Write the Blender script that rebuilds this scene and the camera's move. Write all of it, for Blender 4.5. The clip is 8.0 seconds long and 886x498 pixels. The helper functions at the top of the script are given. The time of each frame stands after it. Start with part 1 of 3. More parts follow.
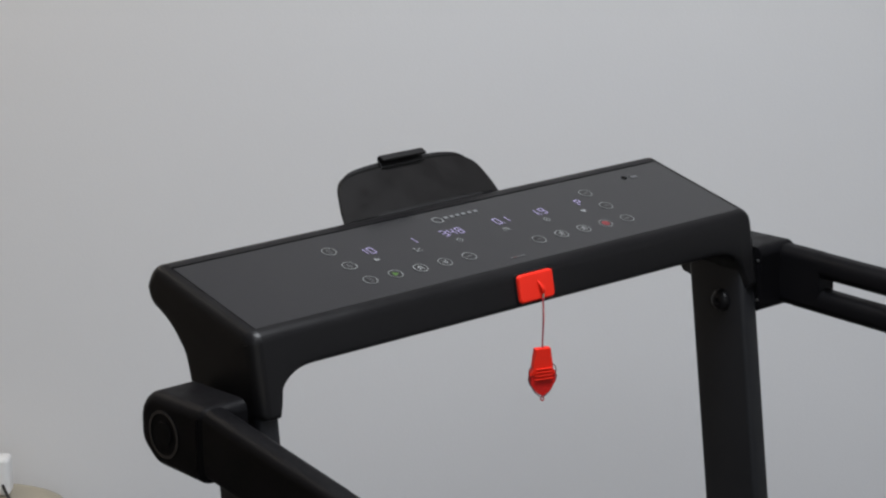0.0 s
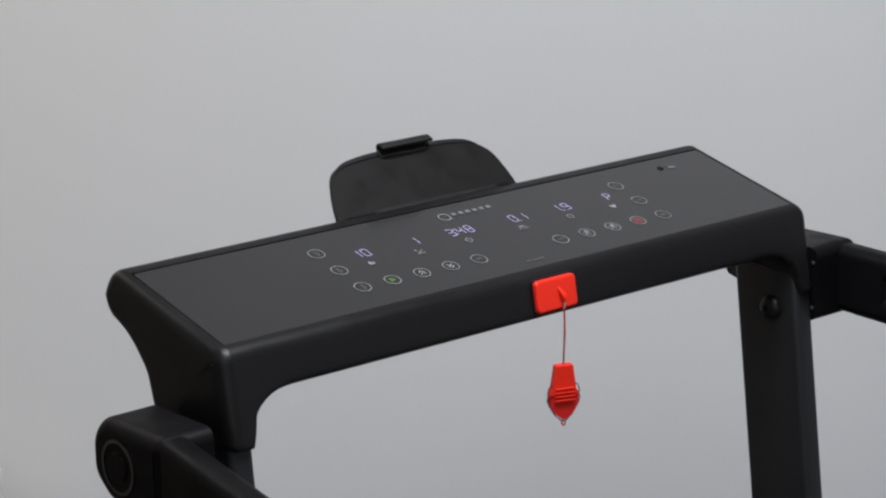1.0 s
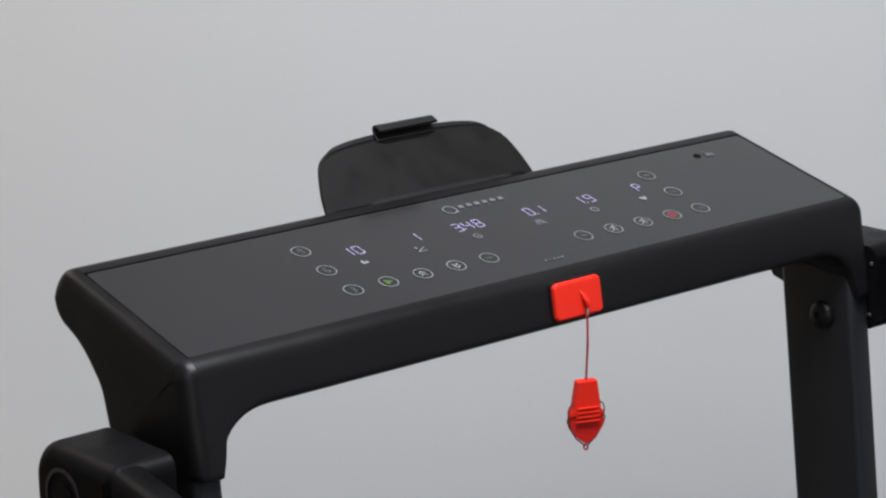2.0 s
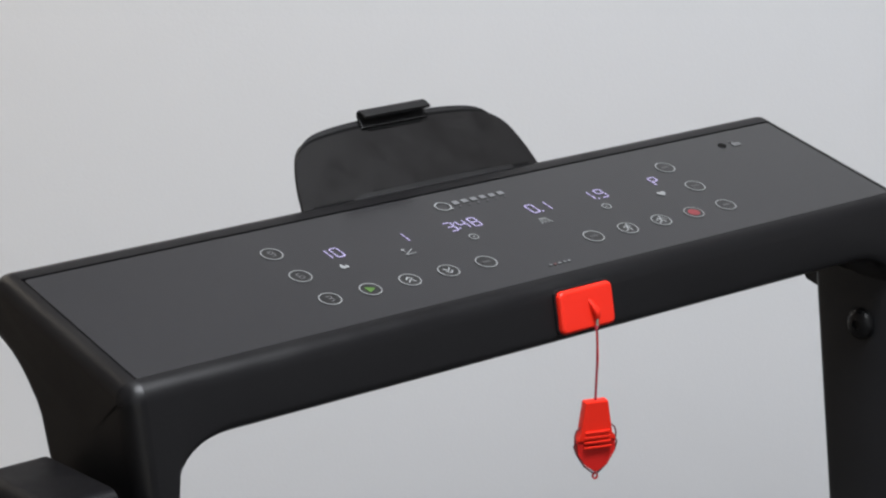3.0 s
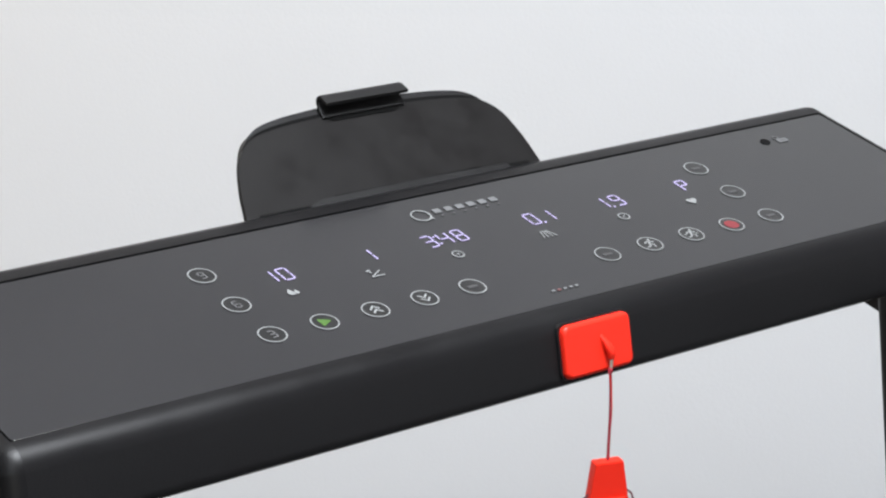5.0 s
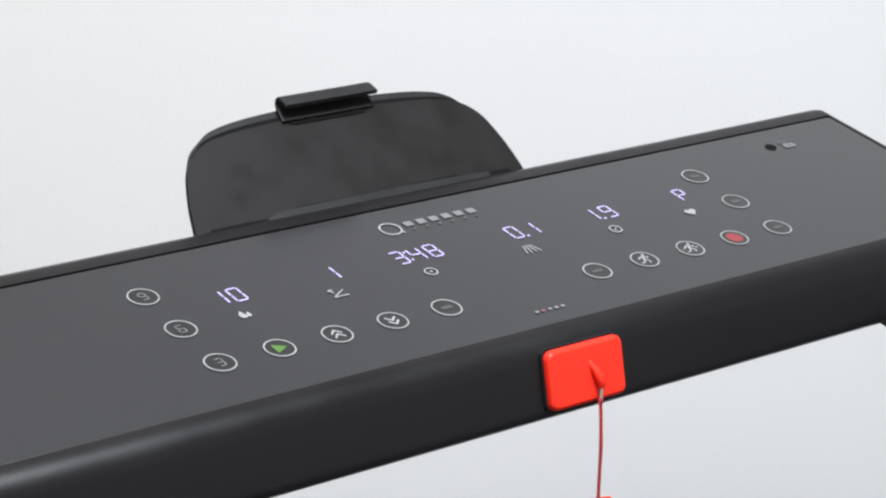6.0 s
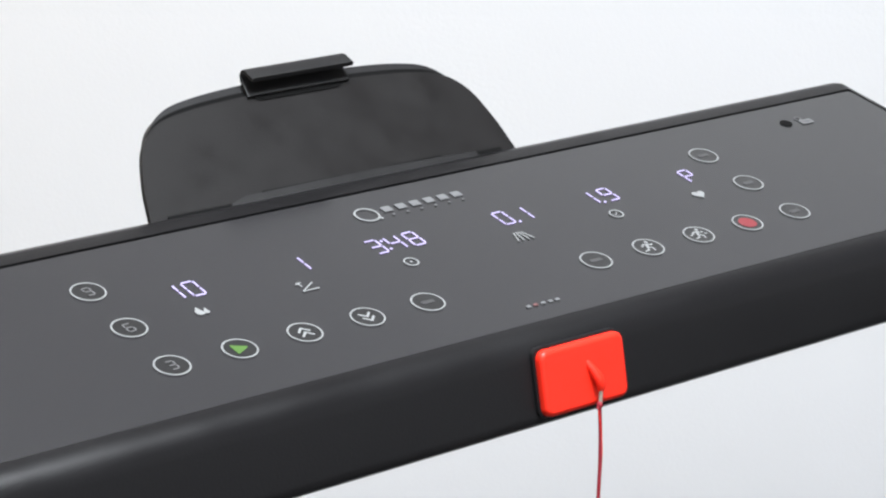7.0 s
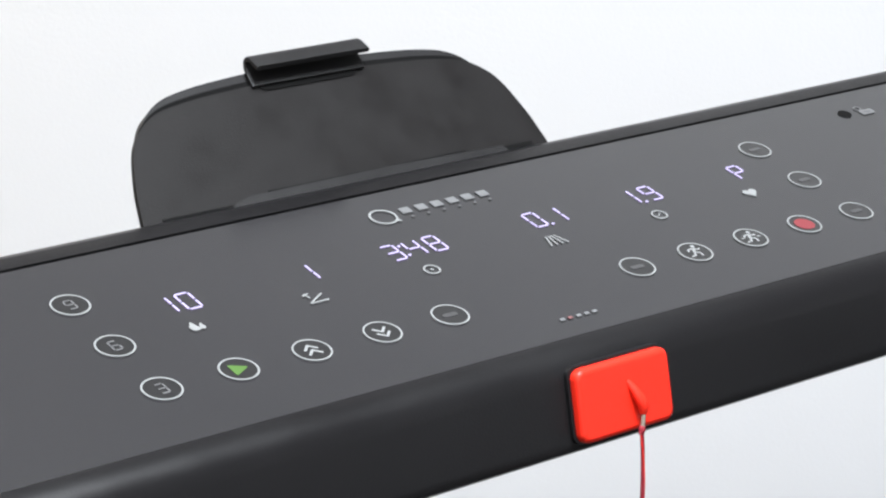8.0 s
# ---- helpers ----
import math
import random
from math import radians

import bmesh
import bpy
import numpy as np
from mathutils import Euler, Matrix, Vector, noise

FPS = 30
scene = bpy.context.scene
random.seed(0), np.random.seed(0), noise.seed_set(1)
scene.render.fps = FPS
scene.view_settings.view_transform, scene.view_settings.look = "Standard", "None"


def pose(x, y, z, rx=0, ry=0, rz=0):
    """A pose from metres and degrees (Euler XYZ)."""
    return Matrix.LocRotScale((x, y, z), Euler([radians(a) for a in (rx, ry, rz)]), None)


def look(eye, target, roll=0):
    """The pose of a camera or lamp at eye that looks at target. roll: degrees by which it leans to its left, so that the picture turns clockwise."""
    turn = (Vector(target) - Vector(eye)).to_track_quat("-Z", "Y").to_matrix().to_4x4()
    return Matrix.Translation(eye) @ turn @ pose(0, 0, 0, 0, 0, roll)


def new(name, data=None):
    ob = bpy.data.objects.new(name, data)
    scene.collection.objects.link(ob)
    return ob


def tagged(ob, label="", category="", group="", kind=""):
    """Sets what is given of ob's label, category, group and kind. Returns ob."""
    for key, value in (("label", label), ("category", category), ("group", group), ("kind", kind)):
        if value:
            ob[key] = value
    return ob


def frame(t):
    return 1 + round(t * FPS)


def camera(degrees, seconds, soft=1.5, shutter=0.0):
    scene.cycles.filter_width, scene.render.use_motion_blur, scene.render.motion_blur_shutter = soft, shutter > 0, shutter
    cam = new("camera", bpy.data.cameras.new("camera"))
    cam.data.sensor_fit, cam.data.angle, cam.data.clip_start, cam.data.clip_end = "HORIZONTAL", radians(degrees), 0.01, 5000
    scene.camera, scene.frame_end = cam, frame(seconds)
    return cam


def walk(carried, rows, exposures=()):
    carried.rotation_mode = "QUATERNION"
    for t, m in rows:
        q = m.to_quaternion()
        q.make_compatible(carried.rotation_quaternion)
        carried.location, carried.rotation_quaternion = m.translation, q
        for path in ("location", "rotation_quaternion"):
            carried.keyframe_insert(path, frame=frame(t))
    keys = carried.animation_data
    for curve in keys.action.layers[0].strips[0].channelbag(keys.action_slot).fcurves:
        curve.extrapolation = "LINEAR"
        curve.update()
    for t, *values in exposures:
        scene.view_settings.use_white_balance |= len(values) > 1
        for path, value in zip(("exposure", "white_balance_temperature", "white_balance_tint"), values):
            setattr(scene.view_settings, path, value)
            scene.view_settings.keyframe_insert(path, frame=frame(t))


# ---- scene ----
cam = camera(20.5, 8.0, soft=2.3)
PATH = [
    (0, (-2.0305, -2.1591, 1.9361), (-0.7434, -0.7170, 1.4225), -0.40),
    (0.5, (-1.8673, -2.0396, 1.9013), (-0.6066, -0.5783, 1.3767), -0.60),
    (1, (-1.7283, -1.9092, 1.8488), (-0.4804, -0.4364, 1.3256), -0.74),
    (1.5, (-1.6096, -1.7785, 1.7966), (-0.3680, -0.2995, 1.2759), -0.66),
    (2, (-1.4978, -1.6619, 1.7544), (-0.2635, -0.1776, 1.2315), -0.68),
    (2.5, (-1.3956, -1.5600, 1.7230), (-0.1694, -0.0714, 1.1932), -0.71),
    (3, (-1.3108, -1.4745, 1.7037), (-0.0922, 0.0165, 1.1635), -0.55),
    (3.5, (-1.2461, -1.4061, 1.6972), (-0.0343, 0.0854, 1.1431), -0.13),
    (4, (-1.1737, -1.3132, 1.6612), (0.0390, 0.1773, 1.1065), -0.30),
    (4.5, (-1.1033, -1.2470, 1.6402), (0.1026, 0.2484, 1.0836), -0.17),
    (5, (-1.0387, -1.1858, 1.6179), (0.1661, 0.3119, 1.0652), -0.17),
    (5.5, (-0.9798, -1.1288, 1.5946), (0.2276, 0.3697, 1.0497), -0.26),
    (6, (-0.9260, -1.0734, 1.5722), (0.2813, 0.4272, 1.0329), -0.38),
    (6.5, (-0.8771, -1.0187, 1.5512), (0.3253, 0.4863, 1.0135), -0.47),
    (7, (-0.8266, -0.9722, 1.5337), (0.3741, 0.5296, 0.9832), -0.69),
    (7.5, (-0.7821, -0.9242, 1.5247), (0.4107, 0.5826, 0.9707), -0.87),
    (8, (-0.7405, -0.8737, 1.5054), (0.4356, 0.6442, 0.9461), -1.04),
]
EXPOSURES = [(0.0, 0.0, 6500, 10), (1.0, 0.08, 6500, 10), (1.5, 0.14, 6500, 10), (3.0, 0.38, 6500, 10), (3.5, 0.47, 6500, 10), (4.5, 0.70, 6500, 9.5), (6.0, 0.92, 6480, 9), (7.0, 1.03, 6470, 9), (8.0, 1.10, 6460, 9)]
walk(cam, [(t, look(eye, target, roll)) for t, eye, target, roll in PATH], EXPOSURES)

# ---- light: a room lit from its ceiling, with a weak fill from an added window behind the viewer ----
world = bpy.data.worlds.new("world")
scene.world = world
world.use_nodes = True
wn = world.node_tree
sky = wn.nodes.new("ShaderNodeTexSky")
sky.sky_type, sky.sun_disc, sky.sun_elevation, sky.sun_rotation = "NISHITA", False, radians(40), radians(200)
wn.links.new(sky.outputs["Color"], wn.nodes["Background"].inputs["Color"])
wn.nodes["Background"].inputs["Strength"].default_value = 0.12


def area_lamp(name, eye, target, width, height, watts, colour):
    data = bpy.data.lights.new(name, "AREA")
    data.shape, data.size, data.size_y, data.energy, data.color = "RECTANGLE", width, height, watts, colour
    ob = new(name, data)
    ob.matrix_world = look(eye, target)
    return ob


# ---- materials ----
def material(name, colour, rough=0.5, metal=0.0, grain=0.0, grain_scale=600.0, wear=0.0, wear_scale=9.0, glow=0.0, glow_colour=None, ior=1.5, sheen=0.5):
    """Principled surface with fine relief (grain) and a larger, faint change of tone and gloss (wear)."""
    m = bpy.data.materials.new(name)
    m.use_nodes = True
    nt = m.node_tree
    b = nt.nodes["Principled BSDF"]
    b.inputs["Base Color"].default_value = (*colour, 1)
    b.inputs["Roughness"].default_value, b.inputs["Metallic"].default_value = rough, metal
    b.inputs["IOR"].default_value = ior
    b.inputs["Specular IOR Level"].default_value = sheen
    place = nt.nodes.new("ShaderNodeTexCoord")
    if grain:
        n = nt.nodes.new("ShaderNodeTexNoise")
        n.inputs["Scale"].default_value, n.inputs["Detail"].default_value = grain_scale, 3
        bump = nt.nodes.new("ShaderNodeBump")
        bump.inputs["Strength"].default_value, bump.inputs["Distance"].default_value = grain, 0.001
        nt.links.new(place.outputs["Object"], n.inputs["Vector"])
        nt.links.new(n.outputs["Fac"], bump.inputs["Height"])
        nt.links.new(bump.outputs["Normal"], b.inputs["Normal"])
    if wear:
        n = nt.nodes.new("ShaderNodeTexNoise")
        n.inputs["Scale"].default_value, n.inputs["Detail"].default_value, n.inputs["Roughness"].default_value = wear_scale, 6, 0.62
        nt.links.new(place.outputs["Object"], n.inputs["Vector"])
        for socket, low, high in (("Roughness", rough * (1 - wear), rough * (1 + wear)),):
            r = nt.nodes.new("ShaderNodeMapRange")
            r.inputs["From Min"].default_value, r.inputs["From Max"].default_value = 0.3, 0.7
            r.inputs["To Min"].default_value, r.inputs["To Max"].default_value = low, high
            nt.links.new(n.outputs["Fac"], r.inputs["Value"])
            nt.links.new(r.outputs["Result"], b.inputs[socket])
        mix = nt.nodes.new("ShaderNodeMix")
        mix.data_type = "RGBA"
        mix.inputs["A"].default_value = (*[c * (1 - 0.4 * wear) for c in colour], 1)
        mix.inputs["B"].default_value = (*[min(1, c * (1 + 0.4 * wear)) for c in colour], 1)
        nt.links.new(n.outputs["Fac"], mix.inputs["Factor"])
        nt.links.new(mix.outputs["Result"], b.inputs["Base Color"])
    if glow:
        b.inputs["Emission Color"].default_value = (*(glow_colour or colour), 1)
        b.inputs["Emission Strength"].default_value = glow
    return m


BLACK = material("black_plastic", (0.0060, 0.0058, 0.0063), 0.36, grain=0.12, grain_scale=900, wear=0.2, wear_scale=14, sheen=0.2)
RAIL_BLACK = material("matt_black_rail_plastic", (0.0035, 0.0034, 0.0040), 0.45, grain=0.18, grain_scale=1200, wear=0.25, wear_scale=22, sheen=0.085)
TRAY_BLACK = material("dusty_black_plastic", (0.0072, 0.0066, 0.0066), 0.5, grain=0.15, grain_scale=1100, wear=0.3, wear_scale=30, sheen=0.15)
CLIP_BLACK = material("matt_charcoal_plastic", (0.0095, 0.0092, 0.0095), 0.5, grain=0.12, grain_scale=1100, wear=0.2, wear_scale=30, sheen=0.22)
GLOSS_BLACK = material("glossy_black_plastic", (0.008, 0.008, 0.009), 0.22, wear=0.15, wear_scale=30, sheen=0.6)
DARK_STEEL = material("dark_grey_powder_coat", (0.0075, 0.0079, 0.0095), 0.42, grain=0.2, grain_scale=1500, wear=0.2, wear_scale=10, sheen=0.4)
GLASS = material("smoked_panel_glass", (0.0190, 0.0188, 0.0201), 0.19, wear=0.12, wear_scale=7)
# near-black for gaps, and for the shade drawn under the clip
GAP_DARK = material("dark_gap_and_shade", (0.003, 0.003, 0.003), 0.9, sheen=0.1)
PRINT = material("silver_print", (0.165, 0.17, 0.17), 0.45, wear=0.1, wear_scale=60)
PRINT_MID = material("grey_print", (0.10, 0.102, 0.104), 0.45, wear=0.1, wear_scale=60)
PRINT_DIM = material("faint_grey_print", (0.075, 0.075, 0.077), 0.45, wear=0.1, wear_scale=60)
PRINT_FAINT = material("worn_grey_print", (0.036, 0.036, 0.037), 0.35, wear=0.2, wear_scale=200)
KEY_GLASS = material("darker_key_glass", (0.0135, 0.0135, 0.014), 0.19, wear=0.12, wear_scale=7)
LED = material("violet_led", (0.2, 0.185, 0.3), 0.5, glow=0.25, glow_colour=(0.74, 0.61, 1.0))
LED_GREEN = material("green_lit_symbol", (0.035, 0.085, 0.012), 0.5, glow=0.010, glow_colour=(0.32, 0.72, 0.06))
LED_RED = material("red_lit_symbol", (0.12, 0.016, 0.02), 0.5, glow=0.022, glow_colour=(0.85, 0.10, 0.12))
RED = material("red_plastic", (0.63, 0.019, 0.008), 0.42, grain=0.05, grain_scale=700, wear=0.1, wear_scale=40, sheen=0.25)
DIM_RED = material("dim_red_print", (0.10, 0.042, 0.042), 0.5, wear=0.1, wear_scale=60)
RED_CLEAR = material("red_thin_plastic", (0.52, 0.015, 0.012), 0.35, wear=0.1, wear_scale=40, sheen=0.3)
RED_CORD = material("red_braided_cord", (0.24, 0.005, 0.016), 0.7, grain=0.5, grain_scale=2500)
STEM = material("beige_grey_thread", (0.25, 0.21, 0.17), 0.7)
DARK_CORD = material("dark_red_wire", (0.10, 0.012, 0.02), 0.6)
STEEL = material("dull_steel", (0.5, 0.5, 0.5), 0.35, metal=1.0)
WALL = material("white_wall_paint", (0.77, 0.77, 0.78), 0.75, grain=0.25, grain_scale=220, wear=0.05, wear_scale=1.3)
# for an unseen wall, warm so that the console's left rim reflects brownish
WARM_REFLECT_WALL = material("unseen_warm_beige_wall", (0.38, 0.325, 0.275), 0.75, grain=0.25, grain_scale=220, wear=0.05, wear_scale=1.3)
GREY_WALL = material("grey_wall_paint", (0.34, 0.34, 0.35), 0.75, grain=0.25, grain_scale=220, wear=0.05, wear_scale=1.3)
CEILING = material("white_ceiling_paint", (0.82, 0.82, 0.81), 0.85, grain=0.2, grain_scale=200, wear=0.04, wear_scale=1.0)
FLOOR = material("dark_grey_floor", (0.05, 0.048, 0.047), 0.5, grain=0.2, grain_scale=80, wear=0.3, wear_scale=3.0)
WHITE = material("white_plastic", (0.82, 0.82, 0.82), 0.35, wear=0.05)
BEIGE = material("beige_cloth", (0.42, 0.38, 0.30), 0.9, grain=0.8, grain_scale=500, wear=0.2, wear_scale=12)
CABLE = material("black_cable", (0.01, 0.01, 0.01), 0.5)
LAMP = material("lit_lamp_cover", (0.9, 0.9, 0.9), 0.5, glow=2.0, glow_colour=(1.0, 0.98, 0.95))


# ---- building helpers ----
def mesh_object(name, bm, mat, parent=None, label="", smooth=35):
    bmesh.ops.recalc_face_normals(bm, faces=bm.faces)
    data = bpy.data.meshes.new(name)
    bm.to_mesh(data)
    bm.free()
    data.materials.append(mat)
    if smooth:
        data.shade_smooth()
        data.set_sharp_from_angle(angle=radians(smooth))
    ob = new(name, data)
    ob.parent = parent
    if smooth >= 35:
        flat = ob.modifiers.new("even_shading", "WEIGHTED_NORMAL")
        flat.keep_sharp = True
    return tagged(ob, label)


def part(name, bm, mat, parent, label="", smooth=35):
    return mesh_object(name, bm, mat, parent, label, smooth)


def thing(name, place, label, category, group="", kind=""):
    ob = new(name)
    ob.empty_display_size = 0.05
    ob.matrix_world = Matrix.Translation(place)
    return tagged(ob, label, category, group, kind)


def box(bm, lo, hi, bevel=0.0, segments=2, m=None):
    made = bmesh.ops.create_cube(bm, size=1)["verts"]
    for v in made:
        v.co = Vector([lo[i] + (v.co[i] + 0.5) * (hi[i] - lo[i]) for i in range(3)])
    if bevel:
        edges = list({e for v in made for e in v.link_edges})
        made = list({v for f in bmesh.ops.bevel(bm, geom=edges, offset=bevel, segments=segments, profile=0.5, affect="EDGES")["faces"] for v in f.verts} | {v for v in made if v.is_valid})
    if m is not None:
        bmesh.ops.transform(bm, matrix=m, verts=made)
    return made


def prism(bm, outline, low, high, m=None, bevel=0.0, segments=2):
    """A flat outline of (x, y) pulled from low to high in z."""
    a = [bm.verts.new((x, y, low)) for x, y in outline]
    b = [bm.verts.new((x, y, high)) for x, y in outline]
    n = len(a)
    faces = [bm.faces.new(a[::-1]), bm.faces.new(b)]
    for i in range(n):
        faces.append(bm.faces.new((a[i], a[(i + 1) % n], b[(i + 1) % n], b[i])))
    verts = a + b
    if bevel:
        rim = [e for e in faces[1].edges]
        out = bmesh.ops.bevel(bm, geom=rim, offset=bevel, segments=segments, profile=0.5, affect="EDGES")
        verts = list({v for v in verts if v.is_valid} | set(out["verts"]))
    if m is not None:
        bmesh.ops.transform(bm, matrix=m, verts=verts)
    return verts


def pillow(bm, outline, low, high, r, m=None, steps=6):
    """A convex outline pulled from low to high, its upper rim rounded by r."""
    n = len(outline)
    pts = [Vector(p) for p in outline]
    turn = math.copysign(1, sum(pts[i - 1].x * pts[i].y - pts[i].x * pts[i - 1].y for i in range(n)))
    inward = []
    for i in range(n):
        t = (pts[(i + 1) % n] - pts[i - 1]).normalized()
        inward.append(Vector((-t.y, t.x)) * turn)
    levels = [(0.0, low)] + [(r * (1 - math.cos(a)), high - r + r * math.sin(a)) for a in np.linspace(0, math.pi / 2, steps + 1)]
    loops = [[bm.verts.new((p.x + q.x * k, p.y + q.y * k, z)) for p, q in zip(pts, inward)] for k, z in levels]
    for a, b in zip(loops, loops[1:]):
        for k in range(n):
            bm.faces.new((a[k], a[(k + 1) % n], b[(k + 1) % n], b[k]))
    bm.faces.new(loops[0][::-1])
    bm.faces.new(loops[-1])
    if m is not None:
        bmesh.ops.transform(bm, matrix=m, verts=[v for l in loops for v in l])


def rounded(points, r, steps=5):
    """A polygon with its corners rounded; r: one radius or one for each corner."""
    out, n = [], len(points)
    for i, p in enumerate(points):
        rad = r[i] if isinstance(r, (list, tuple)) else r
        p, a, b = Vector(p), Vector(points[i - 1]), Vector(points[(i + 1) % n])
        u, w = (a - p).normalized(), (b - p).normalized()
        half = u.angle(w) / 2
        if rad <= 0 or half > radians(88):
            out.append(tuple(p))
            continue
        cut = min(rad / math.tan(half), 0.49 * (a - p).length, 0.49 * (b - p).length)
        start, end = p + u * cut, p + w * cut
        for k in range(steps + 1):
            s = k / steps
            out.append(tuple((1 - s) ** 2 * start + 2 * s * (1 - s) * (p * 0.82 + (start + end) * 0.09) + s * s * end))
    return out


def ring(bm, cx, cy, inner, outer, low, high, m=None, n=40, squash=1.0):
    loops = []
    for r, z in ((outer, low), (outer, high), (inner, high), (inner, low)):
        loops.append([bm.verts.new((cx + r * math.cos(2 * math.pi * k / n), cy + squash * r * math.sin(2 * math.pi * k / n), z)) for k in range(n)])
    for j in range(4):
        p, q = loops[j], loops[(j + 1) % 4]
        for k in range(n):
            bm.faces.new((p[k], p[(k + 1) % n], q[(k + 1) % n], q[k]))
    verts = [v for l in loops for v in l]
    if m is not None:
        bmesh.ops.transform(bm, matrix=m, verts=verts)
    return verts


def disc(bm, cx, cy, r, low, high, m=None, n=28, bevel=0.0):
    return prism(bm, [(cx + r * math.cos(2 * math.pi * k / n), cy + r * math.sin(2 * math.pi * k / n)) for k in range(n)], low, high, m, bevel)


def bar(bm, a, b, width, low, high, m=None):
    """A flat stroke from a to b."""
    a, b = Vector(a), Vector(b)
    side = (b - a).normalized().orthogonal() * width / 2
    return prism(bm, [tuple(a + side), tuple(b + side), tuple(b - side), tuple(a - side)], low, high, m)


def tube(bm, points, radius, n=10, caps=True):
    """A round tube through points."""
    points = [Vector(p) for p in points]
    loops = []
    ref = None
    for i, p in enumerate(points):
        d = (points[min(i + 1, len(points) - 1)] - points[max(i - 1, 0)]).normalized()
        if ref is None:
            ref = d.orthogonal().normalized()
        ref = (ref - d * ref.dot(d)).normalized()
        other = d.cross(ref)
        r = radius[i] if isinstance(radius, (list, tuple)) else radius
        loops.append([bm.verts.new(p + r * (math.cos(2 * math.pi * k / n) * ref + math.sin(2 * math.pi * k / n) * other)) for k in range(n)])
    for p, q in zip(loops, loops[1:]):
        for k in range(n):
            bm.faces.new((p[k], p[(k + 1) % n], q[(k + 1) % n], q[k]))
    if caps:
        bm.faces.new(loops[0][::-1])
        bm.faces.new(loops[-1])


def curve_points(points, steps=8):
    """A smooth line through points (Catmull-Rom)."""
    p = [Vector(q) for q in points]
    p = [2 * p[0] - p[1], *p, 2 * p[-1] - p[-2]]
    out = []
    for i in range(1, len(p) - 2):
        for k in range(steps):
            s = k / steps
            out.append(0.5 * (2 * p[i] + (p[i + 1] - p[i - 1]) * s + (2 * p[i - 1] - 5 * p[i] + 4 * p[i + 1] - p[i + 2]) * s * s + (3 * p[i] - p[i - 1] - 3 * p[i + 1] + p[i + 2]) * s ** 3))
    return out + [p[-2]]


# ---- the room ----
# The machine stands at an angle to the wall behind it: A is the wall's middle, ALONG runs to the right of someone who faces it.
VIEW = Vector((0.68, 0.733, 0)).normalized()
ALONG = Vector((VIEW.y, -VIEW.x, 0))
WALL_AT, ROOM_DEEP, ROOM_WIDE, ROOM_HIGH = 1.62, 5.9, 5.6, 2.75
ROOM = Matrix(((ALONG.x, VIEW.x, 0, 0), (ALONG.y, VIEW.y, 0, 0), (0, 0, 1, 0), (0, 0, 0, 1)))


def room_slab(name, lo, hi, mat):
    bm = bmesh.new()
    box(bm, lo, hi)
    ob = mesh_object(name, bm, mat, smooth=0)
    ob.matrix_world = ROOM
    return tagged(ob, kind="structure")


HALF, BACK = ROOM_WIDE / 2, WALL_AT - ROOM_DEEP
room_slab("floor", (-HALF - 0.2, BACK - 0.2, -0.15), (HALF + 0.2, WALL_AT + 0.2, 0.0), FLOOR)
room_slab("ceiling", (-HALF - 0.2, BACK - 0.2, ROOM_HIGH), (HALF + 0.2, WALL_AT + 0.2, ROOM_HIGH + 0.15), CEILING)
room_slab("wall_north", (-HALF - 0.2, WALL_AT, 0.0), (HALF + 0.2, WALL_AT + 0.2, ROOM_HIGH), WALL)
room_slab("wall_east", (HALF, BACK, 0.0), (HALF + 0.2, WALL_AT, ROOM_HIGH), WALL)
# unseen west wall, warm to tint reflections; south wall with an added window opening
room_slab("unseen_wall_west", (-HALF - 0.2, BACK, 0.0), (-HALF, WALL_AT, ROOM_HIGH), WARM_REFLECT_WALL)
WIN_L, WIN_R, WIN_B, WIN_T = -1.6, 1.6, 0.9, 2.45
room_slab("unseen_wall_south_left", (-HALF - 0.2, BACK - 0.2, 0.0), (WIN_L, BACK, ROOM_HIGH), GREY_WALL)
room_slab("unseen_wall_south_right", (WIN_R, BACK - 0.2, 0.0), (HALF + 0.2, BACK, ROOM_HIGH), GREY_WALL)
room_slab("unseen_wall_south_sill", (WIN_L, BACK - 0.2, 0.0), (WIN_R, BACK, WIN_B), GREY_WALL)
room_slab("unseen_wall_south_lintel", (WIN_L, BACK - 0.2, WIN_T), (WIN_R, BACK, ROOM_HIGH), GREY_WALL)
# weak fill lamp in the unseen window, added to light the room from behind
rear_fill = area_lamp("added_window_fill", ROOM @ Vector((0, BACK - 0.1, 1.68)), ROOM @ Vector((0, WALL_AT, 1.5)), WIN_R - WIN_L, WIN_T - WIN_B, 6, (0.95, 0.98, 1.0))


def unseen_ceiling_lamp(x, y, watts, colour=(0.905, 0.945, 1.0)):
    """A square lamp added out of view under the ceiling: a shallow housing with a lit cover, and its light."""
    lamp = thing("unseen_ceiling_lamp", ROOM @ Vector((x, y, ROOM_HIGH)), "square white ceiling lamp with a lit cover, added out of view", "lamp", "ceiling lamps")
    bm = bmesh.new()
    box(bm, (-0.42, -0.42, -0.05), (0.42, 0.42, 0.0), 0.01)
    housing = part("housing", bm, WHITE, lamp)
    bm = bmesh.new()
    box(bm, (-0.39, -0.39, -0.058), (0.39, 0.39, -0.052), 0.002)
    part("cover", bm, LAMP, lamp, "glowing milky cover")
    area_lamp("unseen_ceiling_light", ROOM @ Vector((x, y, ROOM_HIGH - 0.065)), ROOM @ Vector((x, y, 0)), 0.78, 0.78, watts, colour)


# main lamp, unseen: placed overhead because the wall is brighter towards its top
unseen_ceiling_lamp(0.2, -0.53, 61)
